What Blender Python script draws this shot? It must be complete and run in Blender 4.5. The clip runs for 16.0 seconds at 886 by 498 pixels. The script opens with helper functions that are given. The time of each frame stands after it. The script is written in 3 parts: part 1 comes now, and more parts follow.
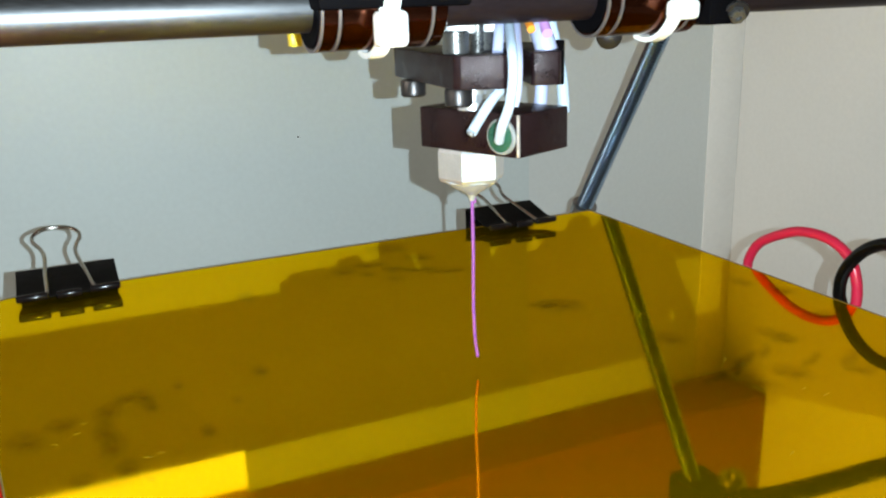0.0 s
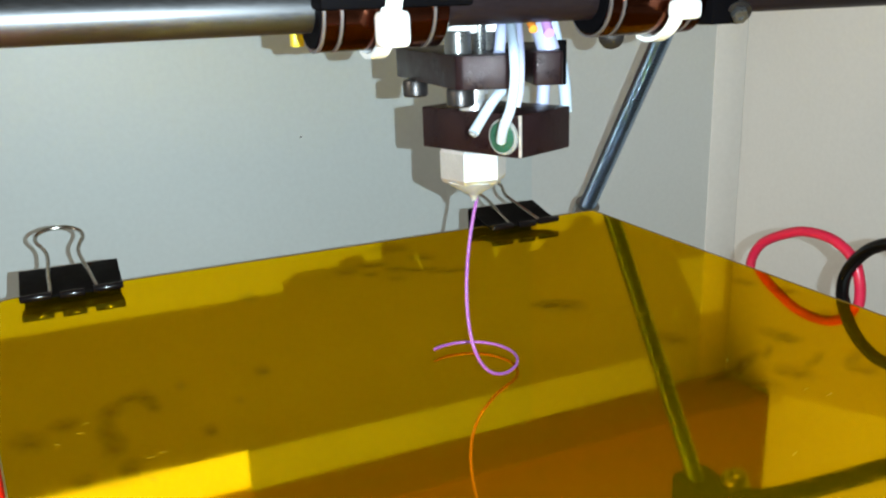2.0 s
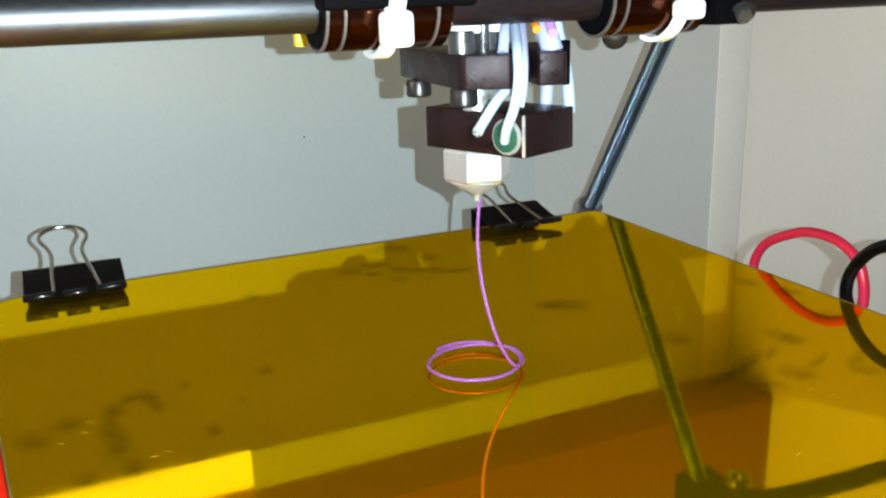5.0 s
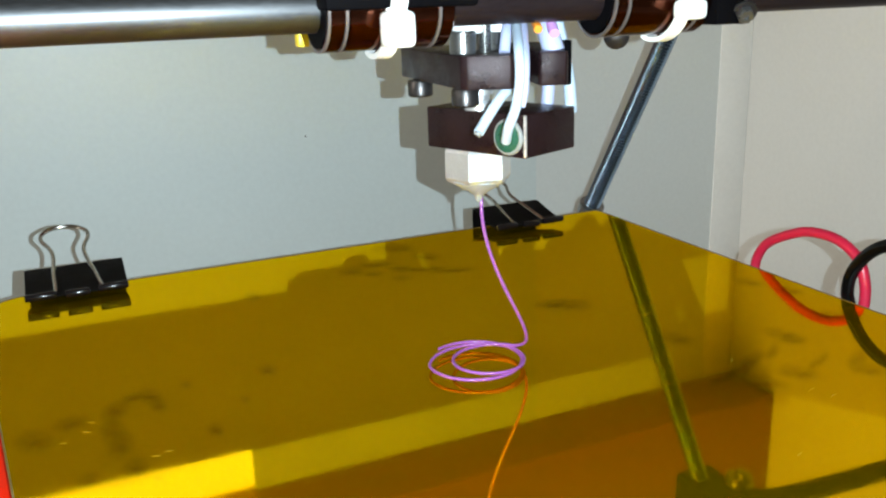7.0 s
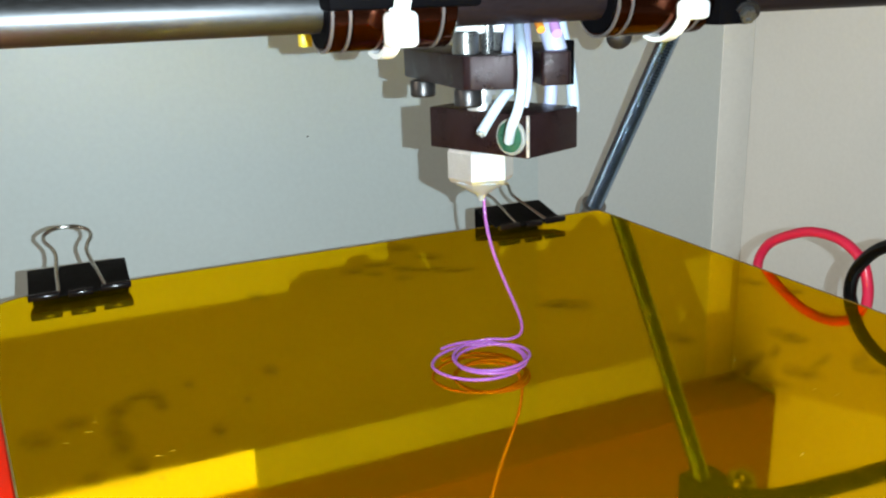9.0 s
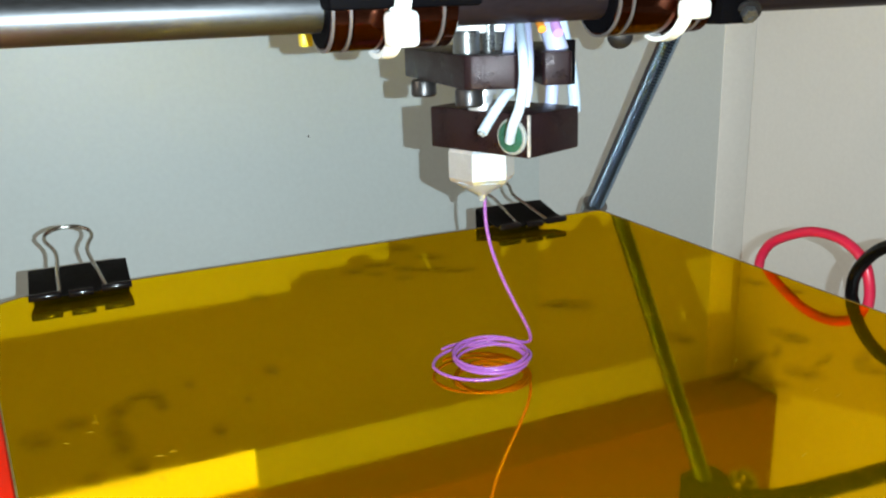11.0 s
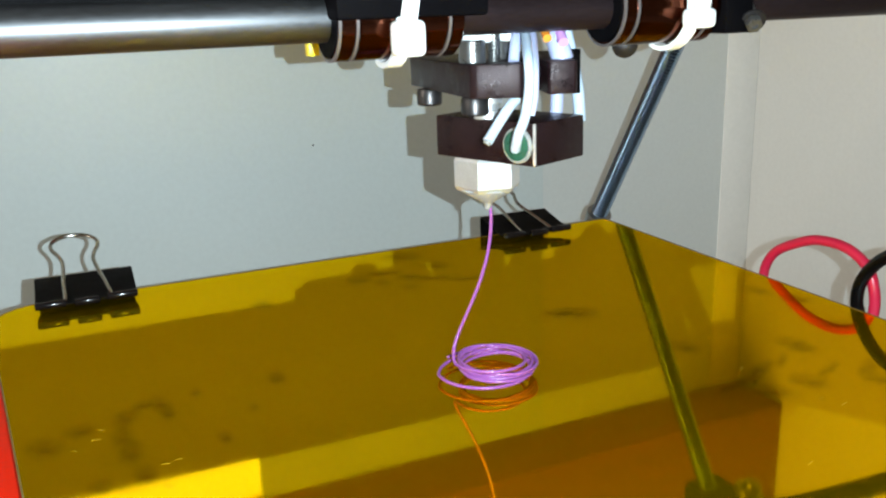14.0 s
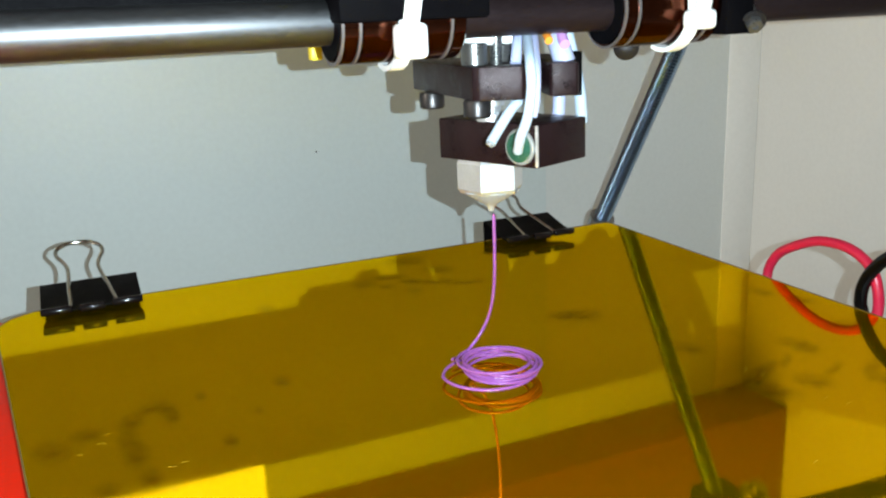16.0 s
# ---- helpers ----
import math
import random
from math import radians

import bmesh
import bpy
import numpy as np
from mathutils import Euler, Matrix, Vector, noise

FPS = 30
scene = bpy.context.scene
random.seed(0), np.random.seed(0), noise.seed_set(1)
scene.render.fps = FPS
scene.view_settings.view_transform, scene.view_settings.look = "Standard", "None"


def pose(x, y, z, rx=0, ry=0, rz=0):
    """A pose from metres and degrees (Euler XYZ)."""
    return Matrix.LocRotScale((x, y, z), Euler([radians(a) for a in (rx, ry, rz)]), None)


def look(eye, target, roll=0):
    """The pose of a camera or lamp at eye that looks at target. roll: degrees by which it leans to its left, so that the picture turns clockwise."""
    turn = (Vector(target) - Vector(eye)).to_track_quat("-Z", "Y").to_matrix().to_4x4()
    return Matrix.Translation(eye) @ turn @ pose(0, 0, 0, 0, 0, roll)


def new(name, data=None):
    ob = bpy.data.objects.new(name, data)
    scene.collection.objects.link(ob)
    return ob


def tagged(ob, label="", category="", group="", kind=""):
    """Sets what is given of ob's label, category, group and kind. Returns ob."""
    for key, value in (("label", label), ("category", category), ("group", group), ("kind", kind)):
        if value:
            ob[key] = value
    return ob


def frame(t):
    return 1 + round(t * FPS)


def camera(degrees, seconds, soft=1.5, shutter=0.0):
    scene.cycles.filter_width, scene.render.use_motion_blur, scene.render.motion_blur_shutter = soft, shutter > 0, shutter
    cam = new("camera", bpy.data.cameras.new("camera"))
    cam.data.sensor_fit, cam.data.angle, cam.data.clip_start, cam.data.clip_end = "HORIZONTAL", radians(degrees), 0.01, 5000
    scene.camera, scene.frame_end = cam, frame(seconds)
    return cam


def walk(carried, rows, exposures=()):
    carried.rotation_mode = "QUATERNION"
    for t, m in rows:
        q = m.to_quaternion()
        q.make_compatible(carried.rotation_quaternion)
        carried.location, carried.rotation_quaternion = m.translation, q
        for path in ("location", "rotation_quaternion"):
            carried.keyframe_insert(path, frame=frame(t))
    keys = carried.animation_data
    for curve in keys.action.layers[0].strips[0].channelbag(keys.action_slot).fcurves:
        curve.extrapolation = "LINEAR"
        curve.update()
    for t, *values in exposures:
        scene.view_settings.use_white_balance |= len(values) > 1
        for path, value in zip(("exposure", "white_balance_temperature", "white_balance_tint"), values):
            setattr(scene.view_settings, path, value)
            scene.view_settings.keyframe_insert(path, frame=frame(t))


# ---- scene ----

# ---- camera ----
cam = camera(54.545, 16.0, soft=2.2)
PATH = [
    (0, pose(-0.00000, 0.00000, 0.08200, 73.592, 1.741, -24.627)),

    (0.5, pose(0.00006, -0.00009, 0.08201, 73.594, 1.770, -24.562)),

    (1, pose(0.00017, 0.00001, 0.08204, 73.582, 1.774, -24.492)),

    (1.5, pose(0.00025, -0.00011, 0.08207, 73.580, 1.793, -24.430)),

    (2, pose(0.00024, -0.00008, 0.08206, 73.584, 1.810, -24.423)),

    (2.5, pose(0.00020, -0.00007, 0.08207, 73.584, 1.830, -24.368)),

    (3, pose(0.00021, -0.00006, 0.08209, 73.581, 1.840, -24.330)),

    (3.5, pose(0.00018, -0.00014, 0.08213, 73.574, 1.831, -24.293)),

    (4, pose(0.00025, -0.00011, 0.08203, 73.601, 1.807, -24.247)),

    (6.5, pose(0.00002, -0.00004, 0.08220, 73.546, 1.770, -24.184)),

    (7, pose(0.00006, -0.00013, 0.08221, 73.550, 1.797, -24.142)),

    (7.5, pose(-0.00017, -0.00014, 0.08221, 73.556, 1.811, -24.132)),

    (8, pose(-0.00006, -0.00011, 0.08223, 73.552, 1.828, -24.063)),

    (8.5, pose(-0.00010, 0.00010, 0.08225, 73.538, 1.812, -24.074)),

    (9, pose(-0.00019, -0.00013, 0.08226, 73.549, 1.829, -24.040)),

    (11.5, pose(-0.00005, 0.00014, 0.08213, 73.560, 1.855, -23.974)),

    (12, pose(-0.00007, 0.00000, 0.08225, 73.549, 1.837, -23.952)),

    (12.5, pose(-0.00021, -0.00003, 0.08222, 73.715, 1.819, -23.900)),

    (13, pose(-0.00047, -0.00014, 0.08215, 73.867, 1.856, -23.884)),

    (13.5, pose(-0.00041, -0.00021, 0.08230, 73.990, 1.857, -23.766)),

    (14, pose(-0.00075, -0.00018, 0.08220, 74.153, 1.919, -23.773)),

    (14.5, pose(-0.00116, -0.00029, 0.08149, 74.459, 1.936, -23.778)),

    (15, pose(-0.00156, -0.00035, 0.08137, 74.588, 2.081, -23.855)),

    (15.5, pose(-0.00137, -0.00065, 0.08131, 74.632, 2.190, -23.755)),

    (16, pose(-0.00117, -0.00100, 0.08134, 74.645, 2.365, -23.658)),
]
walk(cam, PATH)

# ---- light: the phone's lamp beside the lens, a dim warm room and an unseen soft fill ----
world = bpy.data.worlds.new("room")
scene.world = world
world.use_nodes = True
# amber tint also stands in for light bounced off the bed
world.node_tree.nodes["Background"].inputs[0].default_value = (1.0, 0.86, 0.60, 1)
world.node_tree.nodes["Background"].inputs[1].default_value = 0.125
scene.view_settings.exposure = 0.0

lamp_data = bpy.data.lights.new("phone_lamp", "POINT")
lamp_data.energy = 3.55
lamp_data.color = (0.80, 1.0, 1.09)
lamp_data.shadow_soft_size = 0.0004
lamp = new("phone_lamp", lamp_data)
# unseen disk to the left; its strength also replaces the bed's missing bounce
room = bpy.data.lights.new("room_fill", "AREA")
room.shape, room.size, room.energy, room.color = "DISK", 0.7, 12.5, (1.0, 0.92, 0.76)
room_fill = new("room_fill", room)
room_fill.matrix_basis = look((-1.30, 0.11, 0.60), (0.40, 0.15, 0.0))
lamp.location = (0.0093, -0.0042, 0.0822)


# ---- materials ----
def mat(name, base, rough=0.5, metal=0.0, vary=0.12, size=6.0, bump=0.0, fine=0.6, stretch=(1, 1, 1), coat=0.0, rvary=0.1, ior=1.5):
    """A surface with variation at two scales; size and fine are the grain sizes in mm."""
    m = bpy.data.materials.new(name)
    m.use_nodes = True
    nt = m.node_tree
    b = nt.nodes["Principled BSDF"]
    tc = nt.nodes.new("ShaderNodeTexCoord")
    mp = nt.nodes.new("ShaderNodeMapping")
    mp.inputs["Scale"].default_value = stretch
    nt.links.new(tc.outputs["Object"], mp.inputs[0])
    big, small = nt.nodes.new("ShaderNodeTexNoise"), nt.nodes.new("ShaderNodeTexNoise")
    for n, s in ((big, size), (small, fine)):
        n.inputs["Scale"].default_value = 1000.0 / s
        n.inputs["Detail"].default_value = 3.0
        nt.links.new(mp.outputs[0], n.inputs["Vector"])
    add = nt.nodes.new("ShaderNodeMath")
    add.operation = "ADD"
    nt.links.new(big.outputs["Fac"], add.inputs[0])
    nt.links.new(small.outputs["Fac"], add.inputs[1])
    ramp = nt.nodes.new("ShaderNodeMapRange")
    ramp.inputs["From Min"].default_value, ramp.inputs["From Max"].default_value = 0.6, 1.4
    ramp.inputs["To Min"].default_value, ramp.inputs["To Max"].default_value = 1 - vary, 1 + vary
    nt.links.new(add.outputs[0], ramp.inputs[0])
    mul = nt.nodes.new("ShaderNodeVectorMath")
    mul.operation = "SCALE"
    mul.inputs[0].default_value = base
    nt.links.new(ramp.outputs[0], mul.inputs["Scale"])
    nt.links.new(mul.outputs[0], b.inputs["Base Color"])
    rr = nt.nodes.new("ShaderNodeMapRange")
    rr.inputs["From Min"].default_value, rr.inputs["From Max"].default_value = 0.6, 1.4
    rr.inputs["To Min"].default_value, rr.inputs["To Max"].default_value = max(0.0, rough * (1 - rvary * 2)), rough * (1 + rvary * 2)
    nt.links.new(add.outputs[0], rr.inputs[0])
    nt.links.new(rr.outputs[0], b.inputs["Roughness"])
    b.inputs["Metallic"].default_value = metal
    b.inputs["Coat Weight"].default_value = coat
    b.inputs["IOR"].default_value = ior
    if bump:
        bp = nt.nodes.new("ShaderNodeBump")
        bp.inputs["Strength"].default_value = bump
        bp.inputs["Distance"].default_value = 0.0002
        nt.links.new(small.outputs["Fac"], bp.inputs["Height"])
        nt.links.new(bp.outputs[0], b.inputs["Normal"])
    return m


WHITE = mat("white_laminate", (0.64, 0.70, 0.70), 0.45, size=160, fine=2.5, vary=0.04, bump=0.05)
CREAM = mat("cream_laminate", (0.69, 0.68, 0.66), 0.45, size=160, fine=2.5, vary=0.04, bump=0.05)
PALE = mat("pale_laminate", (0.71, 0.73, 0.715), 0.45, size=160, fine=2.5, vary=0.04, bump=0.05)
TRIM = mat("pale_trim", (0.93, 0.90, 0.86), 0.5, size=60, fine=2.5, vary=0.04)
WOOD = mat("orange_wood", (0.27, 0.058, 0.014), 0.5, size=40, fine=3, vary=0.2, stretch=(0.15, 1, 1), bump=0.1)
FLOOR = mat("grey_board", (0.35, 0.34, 0.32), 0.6, size=50, fine=1.5, vary=0.1, bump=0.1)
YELLOW = mat("plain_yellow", (0.75, 0.62, 0.03), 0.45, size=3, fine=0.5, vary=0.1)
GLASS_EDGE = mat("amber_glass_edge", (0.16, 0.11, 0.03), 0.12, size=12, fine=1.5, vary=0.2)
CREASE_GLINT = mat("amber_crease_glint", (0.36, 0.27, 0.015), 0.3, size=3, fine=0.5, vary=0.1)
PCB = mat("red_board", (0.62, 0.015, 0.002), 0.5, ior=1.2, size=15, fine=1.0, vary=0.12)
STEEL = mat("ground_steel", (0.105, 0.105, 0.11), 0.43, metal=1.0, size=9, fine=0.5, vary=0.1, stretch=(0.3, 1, 1), rvary=0.08)
ZINC = mat("zinc_steel", (0.23, 0.33, 0.46), 0.12, metal=1.0, size=7, fine=0.7, vary=0.15)
BOLT = mat("bolt_steel", (0.24, 0.24, 0.235), 0.3, metal=0.9, size=3, fine=0.4, vary=0.15)
DARKBOLT = mat("black_oxide_steel", (0.055, 0.05, 0.05), 0.35, metal=0.8, size=3, fine=0.4, vary=0.2)
KAPTON = mat("amber_taped_steel", (0.105, 0.033, 0.018), 0.17, metal=1.0, size=8, fine=0.7, vary=0.2)
RIM = mat("bright_rim", (0.20, 0.17, 0.165), 0.35, metal=0.6, size=3, fine=0.5, vary=0.1)
BLACK = mat("black_plastic", (0.0028, 0.0025, 0.003), 0.5, ior=1.06, size=7, fine=0.5, vary=0.2, bump=0.15)
BROWN = mat("dark_brown_metal", (0.016, 0.007, 0.008), 0.36, metal=0.35, ior=1.35, size=4, fine=0.3, vary=0.35, bump=0.5, rvary=0.25)
CLIP_BODY = mat("matt_black_steel", (0.002, 0.0018, 0.002), 0.55, ior=1.15, size=6, fine=0.5, vary=0.2)
CLIP = mat("black_clip_steel", (0.006, 0.005, 0.006), 0.16, ior=1.5, size=6, fine=0.5, vary=0.2)
# darker copy of the rod steel: shade below the carriage put into the colour
SHADED_STEEL = mat("shaded_steel", (0.030, 0.019, 0.021), 0.38, metal=0.7, size=9, fine=0.5, vary=0.2, stretch=(0.3, 1, 1))
WORN = mat("bare_worn_metal", (0.62, 0.58, 0.55), 0.4, metal=0.6, size=2, fine=0.4, vary=0.35)
WIRE = mat("clip_wire", (0.36, 0.34, 0.31), 0.22, metal=1.0, size=4, fine=0.5, vary=0.12)
NYLON = mat("white_nylon", (0.82, 0.83, 0.82), 0.4, size=4, fine=0.6, vary=0.05)
SLEEVE = mat("white_sleeve", (0.42, 0.51, 0.62), 0.35, size=4, fine=0.6, vary=0.08)
LILAC = mat("lilac_sleeve", (0.40, 0.43, 0.62), 0.35, size=4, fine=0.6, vary=0.08)
NOZZLE = mat("bright_nozzle_metal", (0.80, 0.83, 0.86), 0.38, metal=0.85, size=4, fine=0.5, vary=0.08)
TIPMETAL = mat("pale_tip_metal", (0.42, 0.44, 0.46), 0.36, metal=0.4, size=3, fine=0.4, vary=0.06)
GREEN = mat("green_ceramic", (0.015, 0.075, 0.045), 0.3, size=2, fine=0.4, vary=0.2)
CEMENT = mat("pale_cement", (0.20, 0.20, 0.19), 0.6, size=2, fine=0.4, vary=0.2, bump=0.4)
PURPLE = mat("purple_plastic", (0.26, 0.078, 0.31), 0.24, size=3, fine=0.5, vary=0.08)
REDW = mat("red_insulation", (0.50, 0.012, 0.045), 0.35, size=5, fine=0.6, vary=0.1)
BLACKW = mat("black_insulation", (0.002, 0.002, 0.002), 0.18, ior=1.35, size=5, fine=0.6, vary=0.2)
ORANGEW = mat("orange_insulation", (0.85, 0.27, 0.03), 0.4, size=3, fine=0.5, vary=0.1)
VIOLETW = mat("violet_insulation", (0.60, 0.30, 0.66), 0.4, size=3, fine=0.5, vary=0.1)


def film_material():
    """Clear amber film over a mirror: one tinted reflection at every angle, and a matte share."""
    m = bpy.data.materials.new("amber_film")
    m.use_nodes = True
    nt = m.node_tree
    nt.nodes.remove(nt.nodes["Principled BSDF"])
    g = nt.nodes.new("ShaderNodeBsdfGlossy")
    tc, n, n2 = nt.nodes.new("ShaderNodeTexCoord"), nt.nodes.new("ShaderNodeTexNoise"), nt.nodes.new("ShaderNodeTexNoise")
    n.inputs["Scale"].default_value, n.inputs["Detail"].default_value = 22, 3
    n2.inputs["Scale"].default_value, n2.inputs["Detail"].default_value = 160, 4
    add = nt.nodes.new("ShaderNodeMath")
    add.operation = "ADD"
    for k, q in enumerate((n, n2)):
        nt.links.new(tc.outputs["Object"], q.inputs["Vector"])
        nt.links.new(q.outputs["Fac"], add.inputs[k])
    r = nt.nodes.new("ShaderNodeMapRange")
    r.inputs["From Min"].default_value, r.inputs["From Max"].default_value = 0.7, 1.4
    r.inputs["To Min"].default_value, r.inputs["To Max"].default_value = 0.015, 0.07
    nt.links.new(add.outputs[0], r.inputs[0])
    nt.links.new(r.outputs[0], g.inputs["Roughness"])
    c = nt.nodes.new("ShaderNodeMix")
    c.data_type = "RGBA"
    c.inputs["A"].default_value, c.inputs["B"].default_value = (1.0, 0.62, 0.0, 1), (0.90, 0.55, 0.0, 1)
    nt.links.new(n.outputs["Fac"], c.inputs["Factor"])
    nt.links.new(c.outputs["Result"], g.inputs["Color"])
    bp = nt.nodes.new("ShaderNodeBump")
    bp.inputs["Strength"].default_value, bp.inputs["Distance"].default_value = 0.05, 0.0002
    nt.links.new(n.outputs["Fac"], bp.inputs["Height"])
    nt.links.new(bp.outputs[0], g.inputs["Normal"])
    # matte amber haze brightens the bed in place of missing bounced light
    d = nt.nodes.new("ShaderNodeBsdfDiffuse")
    d.inputs["Color"].default_value = (0.64, 0.42, 0.0, 1)
    mix = nt.nodes.new("ShaderNodeMixShader")
    mix.inputs[0].default_value = 0.064
    nt.links.new(g.outputs[0], mix.inputs[1])
    nt.links.new(d.outputs[0], mix.inputs[2])
    nt.links.new(mix.outputs[0], nt.nodes["Material Output"].inputs[0])
    return m


FILM = film_material()


def stain_material():
    """A greasy, patchy residue, used for dark reflected streaks too: clear where the noise is low."""
    m = bpy.data.materials.new("residue")
    m.use_nodes = True
    nt = m.node_tree
    b = nt.nodes["Principled BSDF"]
    b.inputs["Base Color"].default_value = (0.36, 0.175, 0.0, 1)
    b.inputs["Specular Tint"].default_value = (0.5, 0.3, 0.0, 1)
    b.inputs["Metallic"].default_value = 1.0
    b.inputs["Roughness"].default_value = 0.4
    tc, n = nt.nodes.new("ShaderNodeTexCoord"), nt.nodes.new("ShaderNodeTexNoise")
    n.inputs["Scale"].default_value = 330
    n.inputs["Detail"].default_value = 1.5
    nt.links.new(tc.outputs["Object"], n.inputs["Vector"])
    geo = nt.nodes.new("ShaderNodeTexCoord")
    grad = nt.nodes.new("ShaderNodeTexGradient")
    grad.gradient_type = "SPHERICAL"
    mp = nt.nodes.new("ShaderNodeMapping")
    mp.inputs["Location"].default_value = (-1, -1, 0)
    mp.inputs["Scale"].default_value = (2, 2, 0)
    nt.links.new(geo.outputs["Generated"], mp.inputs[0])
    nt.links.new(mp.outputs[0], grad.inputs[0])
    mr = nt.nodes.new("ShaderNodeMapRange")
    mr.inputs["From Min"].default_value, mr.inputs["From Max"].default_value = 0.25, 0.65
    mr.inputs["To Max"].default_value = 0.32
    nt.links.new(n.outputs["Fac"], mr.inputs[0])
    mul = nt.nodes.new("ShaderNodeMath")
    mul.operation = "MULTIPLY"
    nt.links.new(mr.outputs[0], mul.inputs[0])
    nt.links.new(grad.outputs["Fac"], mul.inputs[1])
    nt.links.new(mul.outputs[0], b.inputs["Alpha"])
    return m


def clear_material():
    """A clear sheet: lets nearly everything straight through, with a faint gloss."""
    m = bpy.data.materials.new("clear_sheet")
    m.use_nodes = True
    nt = m.node_tree
    nt.nodes.remove(nt.nodes["Principled BSDF"])
    a, g, mix = nt.nodes.new("ShaderNodeBsdfTransparent"), nt.nodes.new("ShaderNodeBsdfGlossy"), nt.nodes.new("ShaderNodeMixShader")
    a.inputs["Color"].default_value = (1.0, 0.985, 0.94, 1)
    g.inputs["Color"].default_value = (1.0, 0.72, 0.05, 1)
    g.inputs["Roughness"].default_value = 0.03
    mix.inputs[0].default_value = 0.04
    nt.links.new(a.outputs[0], mix.inputs[1])
    nt.links.new(g.outputs[0], mix.inputs[2])
    nt.links.new(mix.outputs[0], nt.nodes["Material Output"].inputs[0])
    return m


def wall_glow_material():
    """An added glow standing in for the lit patch high on the wall."""
    m = bpy.data.materials.new("wall_glow")
    m.use_nodes = True
    b = m.node_tree.nodes["Principled BSDF"]
    b.inputs["Base Color"].default_value = (0.8, 0.8, 0.78, 1)
    b.inputs["Emission Color"].default_value = (0.90, 1.0, 0.75, 1)
    b.inputs["Emission Strength"].default_value = 1.0
    return m


WALL_GLOW = wall_glow_material()
GLASS = clear_material()
RESIDUE = stain_material()


# ---- mesh helpers (all sizes in mm) ----
def part(name, bm, material, parent=None, label="", smooth=True, angle=35):
    bmesh.ops.recalc_face_normals(bm, faces=bm.faces)
    for v in bm.verts:
        v.co *= 0.001
    me = bpy.data.meshes.new(name)
    bm.to_mesh(me)
    bm.free()
    me.materials.append(material)
    if smooth:
        me.shade_smooth()
        me.set_sharp_from_angle(angle=radians(angle))
    ob = new(name, me)
    if parent is not None:
        ob.parent = parent
    if label:
        ob["label"] = label
    return ob


def thing(name, x, y, z, label, category, group="", rz=0.0):
    ob = new(name)
    ob.empty_display_size = 0.01
    ob.matrix_basis = pose(x / 1000, y / 1000, z / 1000, 0, 0, rz)
    return tagged(ob, label, category, group)


def box(bm, x0, x1, y0, y1, z0, z1, bevel=0.0, seg=2):
    r = bmesh.ops.create_cube(bm, size=1.0)
    for v in r["verts"]:
        v.co = Vector(((x0 + x1) / 2 + v.co.x * (x1 - x0), (y0 + y1) / 2 + v.co.y * (y1 - y0), (z0 + z1) / 2 + v.co.z * (z1 - z0)))
    if bevel:
        edges = list({e for v in r["verts"] for e in v.link_edges})
        bmesh.ops.bevel(bm, geom=edges, offset=bevel, segments=seg, affect="EDGES", profile=0.5)
    return bm


def prism(bm, outline, z0, z1, bevel=0.0):
    """A flat outline in x and y, drawn up from z0 to z1."""
    vs = [bm.verts.new((x, y, z0)) for x, y in outline]
    f = bm.faces.new(vs)
    r = bmesh.ops.extrude_face_region(bm, geom=[f])
    top = [g for g in r["geom"] if isinstance(g, bmesh.types.BMVert)]
    for v in top:
        v.co.z = z1
    if bevel:
        edges = [e for e in bm.edges]
        bmesh.ops.bevel(bm, geom=edges, offset=bevel, segments=2, affect="EDGES", profile=0.5)
    return bm


def spline(points, n=8):
    """A smooth line through the points."""
    p = [Vector(q) for q in points]
    p = [2 * p[0] - p[1]] + p + [2 * p[-1] - p[-2]]
    out = []
    for i in range(1, len(p) - 2):
        for k in range(n):
            t = k / n
            a, b, c, d = p[i - 1], p[i], p[i + 1], p[i + 2]
            out.append(0.5 * ((2 * b) + (c - a) * t + (2 * a - 5 * b + 4 * c - d) * t * t + (3 * b - a - 3 * c + d) * t ** 3))
    out.append(p[-2])
    return out


def tube(bm, points, radius, n=12, radii=None):
    """A round tube along the points, closed at both ends."""
    pts = [Vector(q) for q in points]
    t0 = (pts[1] - pts[0]).normalized()
    side = t0.orthogonal().normalized()
    rings, prev = [], t0
    for i, q in enumerate(pts):
        a, b = pts[max(i - 1, 0)], pts[min(i + 1, len(pts) - 1)]
        t = (b - a).normalized()
        side = prev.rotation_difference(t) @ side
        side = (side - t * side.dot(t)).normalized()
        prev = t
        up = t.cross(side)
        r = radii[i] if radii else radius
        rings.append([bm.verts.new(q + r * (math.cos(2 * math.pi * k / n) * side + math.sin(2 * math.pi * k / n) * up)) for k in range(n)])
    for a, b in zip(rings, rings[1:]):
        for k in range(n):
            bm.faces.new((a[k], a[(k + 1) % n], b[(k + 1) % n], b[k]))
    bm.faces.new(rings[0][::-1])
    bm.faces.new(rings[-1])
    return bm


def lathe(bm, profile, n=32, m=Matrix.Identity(4), turn=0.0):
    """A body of revolution about z from rows of (radius, z), closed at both ends, set by m."""
    rings = []
    for r, z in profile:
        rings.append([bm.verts.new(m @ Vector((r * math.cos(2 * math.pi * k / n + turn), r * math.sin(2 * math.pi * k / n + turn), z))) for k in range(n)])
    for a, b in zip(rings, rings[1:]):
        for k in range(n):
            bm.faces.new((a[k], a[(k + 1) % n], b[(k + 1) % n], b[k]))
    bm.faces.new(rings[0][::-1])
    bm.faces.new(rings[-1])
    return bm


